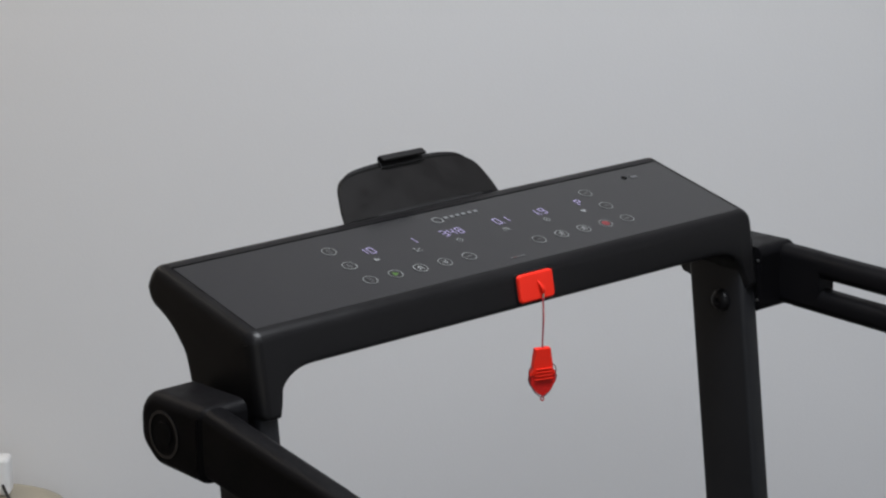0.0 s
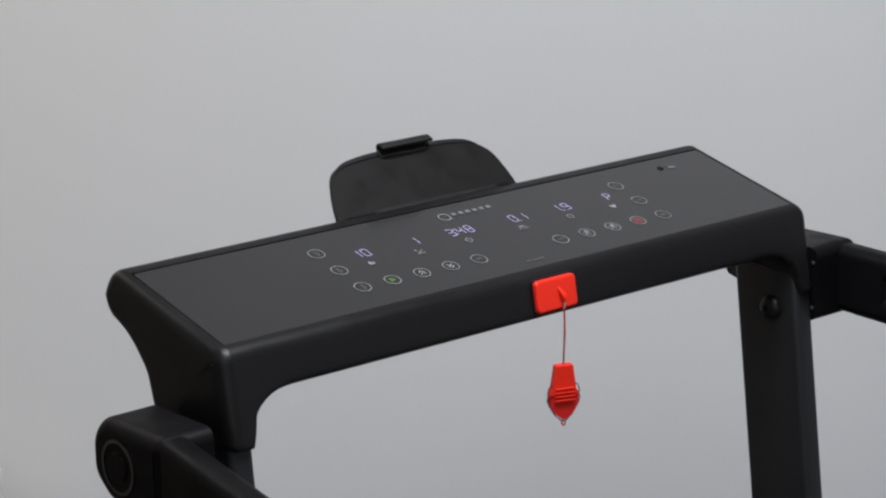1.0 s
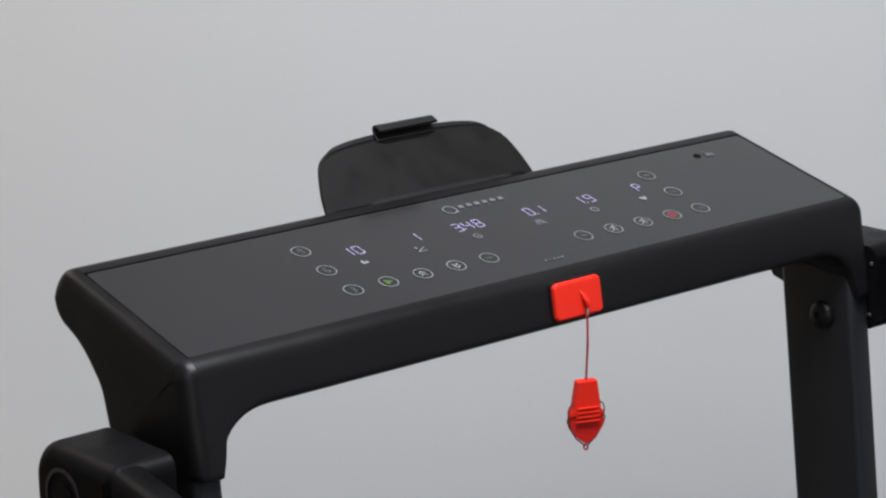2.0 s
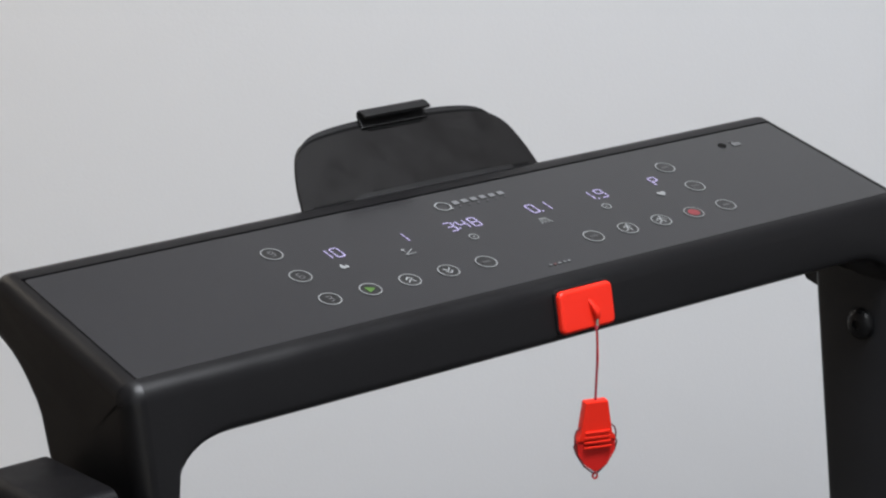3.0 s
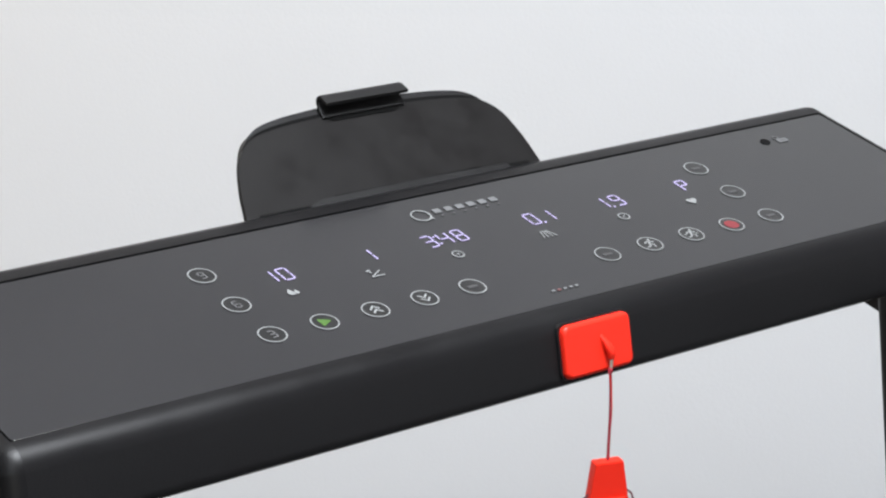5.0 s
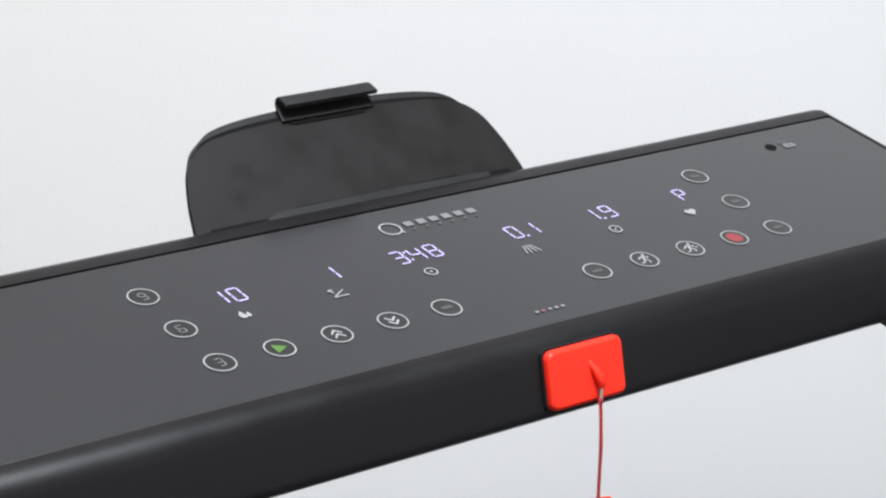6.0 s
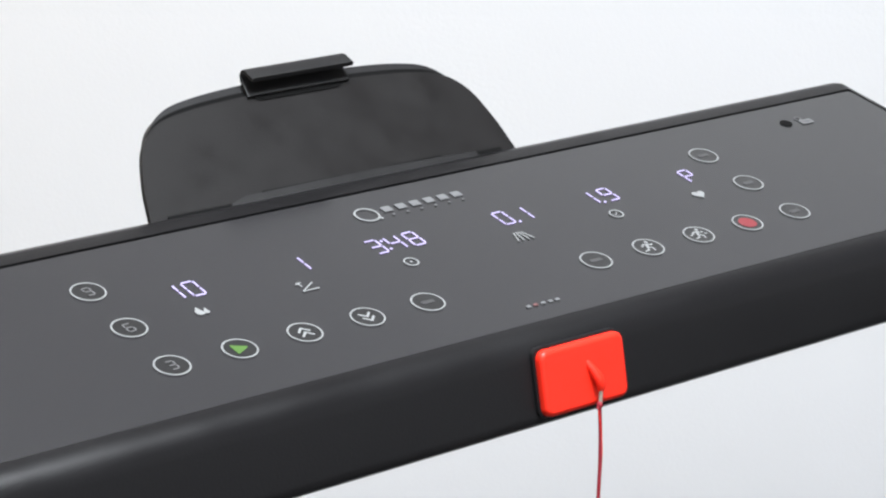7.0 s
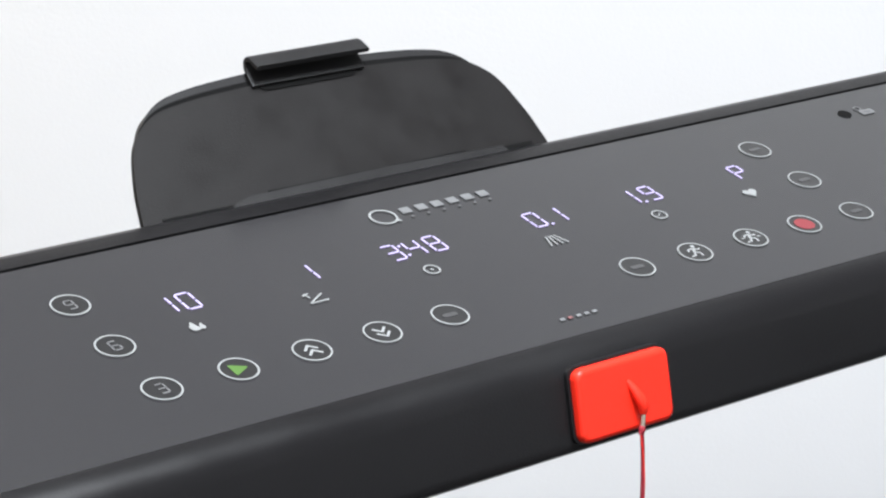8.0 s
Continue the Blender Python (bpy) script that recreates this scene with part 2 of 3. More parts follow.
# weak fill lamp added at the rear of the room
unseen_ceiling_lamp(-0.1, -2.4, 9)
# warm lamp added on the left for a brownish streak on the rim
unseen_ceiling_lamp(-1.75, 0.90, 8, (1.0, 0.84, 0.64))

# ---- the treadmill ----
TILT = 14.3
PANEL = pose(0, 0, 1.15, TILT)  # x along the console, y up its slope, z out of its glass
LEAN = math.tan(radians(10))  # the front face leans back by this
machine = thing("treadmill", (0, 0, 0), "black treadmill with a wide touch console, standing near a white wall", "treadmill")


def panel_yz(y, z):
    p = PANEL @ Vector((0, y, z))
    return (p.y, p.z)


LEFT_END, RIGHT_END, GLASS_FRONT, GLASS_BACK = -0.4405, 0.406, -0.0405, 0.1195
LEFT_RIM, RIGHT_RIM = 0.0165, 0.0115
FRONT_LOW = 1.0888


def front_y(z):
    """Where the front face lies at a height."""
    return -0.0603 - (1.0975 - z) * LEAN


def leg_low(y):
    """Underside of a down-turned end: flares in from the back, then a rounded sleeve."""
    ys = [-0.075, -0.066, -0.05, -0.02, 0.03, 0.066, 0.0745, 0.08, 0.0915, 0.11, 0.14]
    zs = [1.042, 1.036, 1.027, 1.021, 1.027, 1.042, 1.058, 1.079, 1.096, 1.114, 1.130]
    i = min(max(int(np.searchsorted(ys, y)) - 1, 0), len(ys) - 2)
    slope = np.gradient(zs, ys)
    step = ys[i + 1] - ys[i]
    t = (y - ys[i]) / step
    return float((2 * t ** 3 - 3 * t * t + 1) * zs[i] + (t ** 3 - 2 * t * t + t) * step * slope[i] + (3 * t * t - 2 * t ** 3) * zs[i + 1] + (t ** 3 - t * t) * step * slope[i + 1])


def console_section(g, recess, behind=1.0):
    """The console's outline in y and z; g: 0 under the beam, 1 at the legs; behind: how far down the leg's rear comes."""
    out = []
    top = curve_points([(0.1500, -0.0340, 0), (0.1492, -0.0240, 0), (0.1452, -0.0120, 0), (0.1390, -0.0036, 0), (0.1310, 0.0, 0)], 4)
    out += [panel_yz(p.x, p.y) for p in top]
    drop = -0.0045 if recess else 0.0
    out += [panel_yz(0.1216, 0.0), panel_yz(0.1214, drop), panel_yz(GLASS_FRONT - 0.0004, drop), panel_yz(GLASS_FRONT - 0.0006, 0.0)]
    r, corner, turn = 0.018, -0.0552, radians(65.7)
    cut = r * math.tan(turn / 2)
    for k in range(7):
        a = turn * k / 6
        out.append(panel_yz(corner + cut - r * math.sin(a), -r * (1 - math.cos(a))))
    low = FRONT_LOW + (leg_low(-0.066) - FRONT_LOW) * g
    out.append((front_y(low + 0.009), low + 0.009))
    out.append((front_y(low + 0.003) + 0.0022, low + 0.003))
    out.append((front_y(low) + 0.008, low - 0.0005 * (1 - g)))
    for y in (-0.05, -0.02, 0.03, 0.06, 0.068, 0.0735, 0.077, 0.081, 0.086, 0.0915, 0.0975, 0.104, 0.111, 0.119, 0.128, 0.135):
        flat = FRONT_LOW + (1.125 - FRONT_LOW) * (y + 0.06) / 0.2
        out.append((y, flat + (leg_low(y) - flat) * g * (1 - (1 - behind) * min(1, max(0, (y - 0.02) / 0.02)))))
    out += [(0.1400, 1.1300), (0.1465, 1.1362), (0.1510, 1.1440)]
    return out


def build_console():
    bm = bmesh.new()
    stations = []
    for end in (LEFT_END, RIGHT_END):
        sign, reach = math.copysign(1, end), abs(end)
        leg, rim = (0.0285, LEFT_RIM) if end < 0 else (0.0215, RIGHT_RIM)
        half = [(sign * x, 0.0, 0.0, 1.0) for x in np.linspace(0, reach - leg - 0.058, 6)]
        for k in range(1, 9):
            a = k / 8 * math.pi / 2
            half.append((sign * (reach - leg - 0.058 + 0.053 * math.sin(a)), 0.62 * (1 - math.cos(a)), 0.0, 0.4))
        half += [(sign * (reach - x), g, i, b) for x, g, i, b in ((leg + 0.0025, 0.85, 0, 0.2), (leg, 1.0, 0, 0.2), (rim + 0.0045, 1.0, 0, 0.6), (rim - 0.0014, 1.0, 0, 1.0), (rim - 0.0016, 1.0, 1, 1.0))]
        r = rim - 0.0020 if end < 0 else 0.0095
        half += [(sign * (reach - r + r * math.sin(a)), 1.0, 1 + r * (1 - math.cos(a)), 1.0) for a in (0.3, 0.6, 0.9, 1.2, 1.5708)]
        stations = half[:0:-1] if not stations else stations + half
    loops = []
    for x, g, inset, behind in stations:
        pts = [Vector(p) for p in console_section(g, inset == 0, behind)]
        n = len(pts)
        if inset > 1:  # the rounded end: the outline drawn in
            turn = math.copysign(1, sum(pts[i - 1].x * pts[i].y - pts[i].x * pts[i - 1].y for i in range(n)))
            k, steps = inset - 1, []
            for i in range(n):
                t = (pts[(i + 1) % n] - pts[i - 1]).normalized()
                step = Vector((-t.y, t.x)) * turn * k
                if pts[i].y < 1.06:  # the foot of the leg: drawn in from front and back alike
                    step = Vector((1.35 * k if pts[i].x < -0.02 else -k if pts[i].x > 0.05 else 0.0, 0.3 * k))
                elif pts[i].x < -0.04:  # the front edge is rounded more widely
                    step = step * 1.35
                steps.append(step)
            for _ in range(2):
                steps = [(steps[i - 1] + steps[i] * 2 + steps[(i + 1) % n]) / 4 for i in range(n)]
            inward = [p + q for p, q in zip(pts, steps)]
            pts = inward
        loops.append([bm.verts.new((x, p.x, p.y)) for p in pts])
    n = len(loops[0])
    for a, b in zip(loops, loops[1:]):
        for k in range(n):
            bm.faces.new((a[k], a[(k + 1) % n], b[(k + 1) % n], b[k]))
    for loop in (loops[0], loops[-1]):
        middle = bm.verts.new((loop[0].co.x, 0.0, 1.09))
        for k in range(n):
            bm.faces.new((loop[k], loop[(k + 1) % n], middle))
    return part("console", bm, BLACK, machine, "black plastic console with down-turned ends", 40)


console = build_console()


def on_panel(ob):
    ob.matrix_world = PANEL
    return ob


bm = bmesh.new()
prism(bm, rounded([(LEFT_END + LEFT_RIM, GLASS_FRONT), (RIGHT_END - RIGHT_RIM, GLASS_FRONT), (RIGHT_END - RIGHT_RIM, GLASS_BACK), (LEFT_END + LEFT_RIM, GLASS_BACK)], 0.003), -0.0044, -0.0002, bevel=0.00015)
glass = on_panel(part("glass_panel", bm, GLASS, console, "smoked dark glass touch panel", 20))

# touch buttons: a printed ring each, with its symbol
STEP, PITCH, LIFT = 5.5 * 0.04, 0.04, 0.0004


def button(x, y):
    bm = bmesh.new()
    ring(bm, 0, 0, 0.0086, 0.0095, 0.0, LIFT)
    ob = part("button_ring", bm, PRINT, console, "", 30)
    ob.matrix_world = PANEL @ pose(x, y, 0.0001)
    bm = bmesh.new()
    disc(bm, 0, 0, 0.0086, 0, LIFT * 0.4, n=28)
    key = part("button_face", bm, KEY_GLASS, console, "", 30)
    key.matrix_world = PANEL @ pose(x, y, 0.0001)
    return ob


def symbol(x, y, mat, draw, name="button_symbol"):
    bm = bmesh.new()
    draw(bm)
    ob = part(name, bm, mat, console, "", 30)
    ob.matrix_world = PANEL @ pose(x, y, 0.0001)
    return ob


def segments(char, x0, y0, w, h, stroke=0.00105):
    """The strokes of a seven-segment character."""
    on = {"0": "abcdef", "1": "bc", "3": "abgcd", "4": "fgbc", "8": "abcdefg", "9": "abcfgd", "P": "abefg", "6": "afgcde"}[char]
    gap = stroke * 0.62
    lines = {"a": ((x0 + gap, y0 + h), (x0 + w - gap, y0 + h)), "g": ((x0 + gap, y0 + h / 2), (x0 + w - gap, y0 + h / 2)), "d": ((x0 + gap, y0), (x0 + w - gap, y0)),
             "f": ((x0, y0 + h / 2 + gap), (x0, y0 + h - gap)), "b": ((x0 + w, y0 + h / 2 + gap), (x0 + w, y0 + h - gap)),
             "e": ((x0, y0 + gap), (x0, y0 + h / 2 - gap)), "c": ((x0 + w, y0 + gap), (x0 + w, y0 + h / 2 - gap))}
    return [lines[s] for s in on]


def small_digit(char):
    def draw(bm):
        for a, b in segments(char, -0.0021, -0.0037, 0.0042, 0.0074, 0.0006):
            bar(bm, a, b, 0.0009, 0, LIFT)
    return draw


def text_bar(bm):
    prism(bm, rounded([(-0.0042, -0.0015), (0.0042, -0.0015), (0.0042, 0.0015), (-0.0042, 0.0015)], 0.0013, 4), 0, LIFT)


def chevrons(sign):
    def draw(bm):
        for k in (-1, 0):
            top = sign * (0.0044 + k * 0.0042)
            base = sign * (0.0004 + k * 0.0042)
            bar(bm, (-0.0036, base), (0.0003, top), 0.0013, 0, LIFT)
            bar(bm, (0.0036, base), (-0.0003, top), 0.0013, 0, LIFT * 0.9)
    return draw


def triangle(bm):
    prism(bm, rounded([(-0.0036, -0.0048), (0.0052, 0.0), (-0.0036, 0.0048)], 0.0006, 2), 0, LIFT)


def strokes(*lines, width=0.0008):
    def draw(bm):
        for k, (a, b) in enumerate(lines):
            bar(bm, a, b, width, 0, LIFT * (1 - 0.04 * k))
    return draw


RUNNER = [((0.0014, 0.0034), (-0.0006, -0.0002)), ((0.0012, 0.0032), (0.0032, 0.0014)), ((0.0032, 0.0014), (0.0048, 0.0024)), ((0.0008, 0.0034), (-0.0022, 0.0030)), ((-0.0022, 0.0030), (-0.0034, 0.0010)),
          ((-0.0006, 0.0), (0.0022, -0.0016)), ((0.0022, -0.0016), (0.0014, -0.0048)), ((-0.0006, 0.0), (-0.0020, -0.0030)), ((-0.0020, -0.0030), (-0.0052, -0.0034))]


def runner(*speed_lines):
    def draw(bm):
        disc(bm, 0.0026, 0.0052, 0.0012, 0, LIFT * 0.95, n=14)
        for k, (a, b) in enumerate(RUNNER + list(speed_lines)):
            bar(bm, a, b, 0.0017 if k == 0 else 0.0011, 0, LIFT * (1 - 0.03 * k))
    return draw


for k in range(5):
    button(-STEP + k * PITCH, 0)
    button(STEP - k * PITCH, 0)
for k in (1, 2):
    button(-STEP, k * PITCH)
    button(STEP, k * PITCH)
for k, c in enumerate("369"):
    symbol(-STEP, k * PITCH, PRINT_DIM, small_digit(c))
for x, y in ((STEP, 0), (STEP, PITCH), (STEP, 2 * PITCH), (-0.06, 0), (0.06, 0)):
    symbol(x, y, PRINT_FAINT, text_bar)
symbol(-STEP + PITCH, 0, LED_GREEN, triangle)
symbol(-STEP + 2 * PITCH, 0, PRINT, chevrons(1))
symbol(-STEP + 3 * PITCH, 0, PRINT, chevrons(-1))
symbol(STEP - 3 * PITCH, 0, PRINT, runner())
symbol(STEP - 2 * PITCH, 0, PRINT, runner(((0.0044, 0.0000), (0.0062, -0.0004)), ((-0.0058, 0.0010), (-0.0042, 0.0006))))
symbol(STEP - PITCH, 0, LED_RED, lambda bm: disc(bm, 0, 0, 0.0057, 0, LIFT, n=24))

# lit digits
DIGIT_Y, DIGIT_H, DIGIT_W = 0.0545, 0.0142, 0.0074


def lit_stroke(x, y, draw, name="digit_segment"):
    symbol(x, y, LED, draw, name)


def digit(char, x):
    if char in ".:":
        for y in (0.0,) if char == "." else (0.0022, 0.0115):
            lit_stroke(x, DIGIT_Y + y, lambda bm: disc(bm, 0, 0, 0.00085, 0, LIFT, n=10), "digit_dot")
        return
    for a, b in segments(char, 0, 0, DIGIT_W, DIGIT_H):
        lit_stroke(x, DIGIT_Y, lambda bm: bar(bm, a, b, 0.00095, 0, LIFT))


for char, x in (("1", -0.1842), ("0", -0.1716), ("1", -0.1045), ("3", -0.0520), (":", -0.0418), ("4", -0.0390), ("8", -0.0262),
                ("0", 0.0392), (".", 0.0495), ("1", 0.0532), ("1", 0.1044), (".", 0.1150), ("9", 0.1196), ("P", 0.1862)):
    digit(char, x)

# small printed signs under the digits
ICON_Y = 0.0400


def flame(bm):
    prism(bm, rounded([(-0.0036, -0.0020), (-0.0022, -0.0036), (0.0004, -0.0036), (0.0012, -0.0018), (0.0002, 0.0008), (-0.0010, 0.0050), (-0.0022, 0.0018), (-0.0034, 0.0010)], 0.0005, 2), 0, LIFT)
    prism(bm, rounded([(0.0008, -0.0026), (0.0030, -0.0036), (0.0042, -0.0020), (0.0036, 0.0000), (0.0034, 0.0026), (0.0020, 0.0004)], 0.0004, 2), 0, LIFT * 0.95)


def slope_sign(bm):
    for k, (a, b) in enumerate((((-0.0050, -0.0040), (0.0052, -0.0040)), ((-0.0050, -0.0038), (0.0050, 0.0024)), ((-0.0052, 0.0034), (-0.0012, 0.0046)), ((-0.0036, 0.0050), (-0.0028, 0.0006)))):
        bar(bm, a, b, 0.0009, 0, LIFT * (1 - 0.04 * k))


def clock_sign(bm):
    ring(bm, 0, 0, 0.0036, 0.0045, 0, LIFT, n=24)
    disc(bm, 0, 0, 0.0009, 0, LIFT, n=10)


def lanes(bm):
    for k, (a, b) in enumerate((((-0.0056, -0.0046), (-0.0026, 0.0044)), ((-0.0020, -0.0046), (-0.0008, 0.0044)), ((0.0020, -0.0046), (0.0008, 0.0044)), ((0.0056, -0.0046), (0.0026, 0.0044)))):
        bar(bm, a, b, 0.0008, 0, LIFT)


def dial(bm):
    ring(bm, 0, 0, 0.0037, 0.0046, 0, LIFT, n=24)
    bar(bm, (-0.0016, -0.0012), (0.0014, 0.0014), 0.0006, 0, LIFT)


def heart(bm):
    pts = []
    for k in range(28):
        a = 2 * math.pi * k / 28
        pts.append((0.00028 * 16 * math.sin(a) ** 3, 0.00028 * (13 * math.cos(a) - 5 * math.cos(2 * a) - 2 * math.cos(3 * a) - math.cos(4 * a))))
    prism(bm, pts[::-1], 0, LIFT)


for x, draw, mat in ((-0.1772, flame, PRINT), (-0.1105, slope_sign, PRINT), (-0.0406, clock_sign, PRINT), (0.0385, lanes, PRINT), (0.1110, dial, PRINT), (0.1782, heart, PRINT)):
    symbol(x, ICON_Y, mat, draw, "display_icon")

# the maker's mark: a ring with a small tail and plain silver blocks
def mark_ring(bm):
    ring(bm, 0, 0, 0.0065, 0.0077, 0, LIFT, n=36)
    bar(bm, (0.0048, -0.0050), (0.0066, -0.0070), 0.0016, 0, LIFT * 0.9)


symbol(-0.0302, 0.0950, PRINT, mark_ring, "logo_ring")
for k in range(6):
    x = -0.0148 + k * 0.0101
    symbol(x, 0.0966, PRINT_MID, lambda bm: box(bm, (-0.0031, -0.0026, 0), (0.0031, 0.0030, LIFT), 0.0), "logo_block")
    symbol(x, 0.0900, PRINT_DIM, lambda bm: box(bm, (-0.0008, -0.0006, 0), (0.0008, 0.0006, LIFT)), "logo_dot")
for x, w, mat in ((-0.0115, 0.0022, PRINT_MID), (-0.0065, 0.0020, DIM_RED), (-0.0012, 0.0022, PRINT_MID), (0.0040, 0.0022, PRINT_MID), (0.0088, 0.0022, PRINT_MID)):
    symbol(x, -0.0262, mat, lambda bm: box(bm, (-w / 2 - 0.0004, -0.0010, 0), (w / 2 + 0.0002, 0.0010, LIFT)), "sensor_mark")
symbol(0.3098, 0.0960, GAP_DARK, lambda bm: disc(bm, 0, 0, 0.0042, 0, LIFT, n=20), "infrared_dot")
symbol(0.3258, 0.0935, PRINT_MID, lambda bm: prism(bm, rounded([(-0.0050, -0.0030), (0.0050, -0.0030), (0.0050, 0.0022), (-0.0050, 0.0022)], 0.0008, 2), 0, LIFT), "lock_sign")
symbol(0.3260, 0.0932, PRINT_FAINT, lambda bm: box(bm, (-0.0026, -0.0009, 0), (0.0026, 0.0007, LIFT * 1.3)), "lock_sign")
symbol(0.3230, 0.0985, PRINT_DIM, lambda bm: ring(bm, 0, 0, 0.0018, 0.0026, 0, LIFT, n=16), "lock_sign")


# uprights: flat steel tubes that lean back, with a dome bolt on the inner side
def build_upright(side):
    bm = bmesh.new()
    inner = 0.378 if side > 0 else 0.409
    back = lambda z: 0.019 + (z - 1.0197) * 0.118
    outline = rounded([(inner, -0.084), (inner + 0.030, -0.084), (inner + 0.030, 0.013), (inner, 0.013)], 0.008, 4)
    loops = []
    for z in (0.0, 0.5, 1.062):
        loops.append([bm.verts.new((side * x, y + back(z), z)) for x, y in outline])
    n = len(outline)
    for a, b in zip(loops, loops[1:]):
        for k in range(n):
            bm.faces.new((a[k], a[(k + 1) % n], b[(k + 1) % n], b[k]))
    bm.faces.new(loops[0])
    bm.faces.new(loops[-1])
    upright = part("upright", bm, DARK_STEEL, machine, "dark grey powder-coated steel tube", 30)
    bm = bmesh.new()
    n, m = 20, []
    for r, h in ((0.0150, 0.0), (0.0150, 0.003), (0.0132, 0.0062), (0.009, 0.0084), (0.0046, 0.0090), (0.0040, 0.0060)):
        m.append([bm.verts.new((r * math.cos(2 * math.pi * k / n), r * math.sin(2 * math.pi * k / n), h)) for k in range(n)])
    for a, b in zip(m, m[1:]):
        for k in range(n):
            bm.faces.new((a[k], a[(k + 1) % n], b[(k + 1) % n], b[k]))
    bm.faces.new(m[-1])
    bolt = part("bolt", bm, BLACK, upright, "black dome-headed bolt", 40)
    bolt.matrix_world = pose(side * inner, -0.027, 1.0135, 0, -90 * side, 0)


# handrails: hinge block beside the console, then a flat loop that runs towards the runner
def build_handrail(side):
    shift = Matrix.Translation((-0.008, 0.009, 0.002) if side > 0 else (-0.031, 0.011, -0.0155))
    bm = bmesh.new()
    outline = rounded([(-0.080, 0.9955), (0.018, 0.998), (0.0475, 1.021), (0.0475, 1.062), (0.030, 1.0845), (-0.080, 1.0865)], [0.013, 0.024, 0.026, 0.028, 0.026, 0.013], 8)
    yz = Matrix(((0, 0, 1, 0), (1, 0, 0, 0), (0, 1, 0, 0), (0, 0, 0, 1)))
    pillow(bm, outline, 0.416 if side > 0 else 0.429, 0.4905, 0.011 if side > 0 else 0.015, yz)
    if side < 0:
        bmesh.ops.scale(bm, vec=(-1, 1, 1), verts=bm.verts)
    rail = part("handrail", bm, RAIL_BLACK, machine, "black handrail hinge block", 35)
    rail.matrix_world = shift
    bm = bmesh.new()
    out = pose(side * 0.4905, -0.0043, 1.041, 0, 90 * side, 0)
    ring(bm, 0, 0, 0.0245, 0.0282, -0.001, 0.0014, n=40)
    cover = part("pivot_ring", bm, GLOSS_BLACK, rail, "glossy black pivot ring", 40)
    cover.matrix_world = shift @ out
    bm = bmesh.new()
    disc(bm, 0, 0, 0.0150, -0.001, 0.0022, n=32, bevel=0.0012)
    cap = part("pivot_cap", bm, RAIL_BLACK, rail, "", 40)
    cap.matrix_world = shift @ out
    for z in (1.068, 1.013):
        bm = bmesh.new()
        disc(bm, 0, 0, 0.0022, 0, 0.0012, n=14, bevel=0.0004)
        screw = part("screw", bm, STEEL, rail, "small steel screw", 30)
        screw.matrix_world = shift @ pose(side * (0.416 if side > 0 else 0.429), -0.0735, z, 0, -90 * side, 0)
    # the loop: a stub by the hinge, then a flat-sided tube that runs out, turns and comes back below
    drop = lambda y: (y + 0.10) * (0.02 if side > 0 else 0.13)
    bm = bmesh.new()

    def section(place, along, high, wide, r):
        """A ring of points, a rounded rectangle across the way in which the tube runs."""
        up = Vector((1, 0, 0)).cross(along).normalized()
        shape = rounded([(-wide / 2, -high / 2), (wide / 2, -high / 2), (wide / 2, high / 2), (-wide / 2, high / 2)], r, 5)
        return [bm.verts.new(place + Vector((1, 0, 0)) * x + up * z) for x, z in shape]

    def skin(loops):
        for p, q in zip(loops, loops[1:]):
            for k in range(len(p)):
                bm.faces.new((p[k], p[(k + 1) % len(p)], q[(k + 1) % len(p)], q[k]))
        bm.faces.new(loops[0][::-1])
        bm.faces.new(loops[-1])

    middle = 0.4715
    end = -0.147 if side > 0 else -0.32
    out = Vector((0, -1, 0))
    skin([section(Vector((middle, y, 1.0415 + drop(y))), out, h, w, 0.013) for y, h, w in ((-0.076, 0.082, 0.035), (end + 0.012, 0.082, 0.035), (end + 0.002, 0.081, 0.034), (end, 0.078, 0.028))])
    far, thick = -0.60, 0.0335
    high = lambda y: 1.0655 + drop(y)
    low = lambda y: 1.0165 + drop(y) * 1.2
    way = [Vector((middle, y, high(y))) for y in (-0.10, -0.14, -0.2, -0.3, -0.45, far)]
    mid, arc = (high(far) + low(far)) / 2, (high(far) - low(far)) / 2
    way += [Vector((middle, far - arc * math.sin(a), mid + arc * math.cos(a))) for a in np.linspace(0.4, 2.74, 8)]
    way += [Vector((middle, y, low(y))) for y in (far, -0.45, -0.3, -0.2, -0.14, -0.10)]
    loops = []
    for i, p in enumerate(way):
        along = (way[min(i + 1, len(way) - 1)] - way[max(i - 1, 0)]).normalized()
        loops.append(section(p, along, thick, 0.034, 0.013))
    skin(loops)
    for v in bm.verts:
        v.co.x += max(0, -0.10 - v.co.y) * (0.0 if side > 0 else 0.06)
    if side < 0:
        bmesh.ops.scale(bm, vec=(-1, 1, 1), verts=bm.verts)
    part("rail_loop", bm, RAIL_BLACK, rail, "black tubular rail with a long slot", 40)


for side in (-1, 1):
    build_upright(side)
    build_handrail(side)

# tablet holder behind the console
HOLD_LEAN = 39
HOLD = Matrix.Translation(PANEL @ Vector((-0.0122, 0.138, -0.007))) @ pose(0, 0, 0, 90 - HOLD_LEAN) @ Matrix.Diagonal((0.978, 1.06, 1, 1))  # x along, y up the tray, z towards the runner


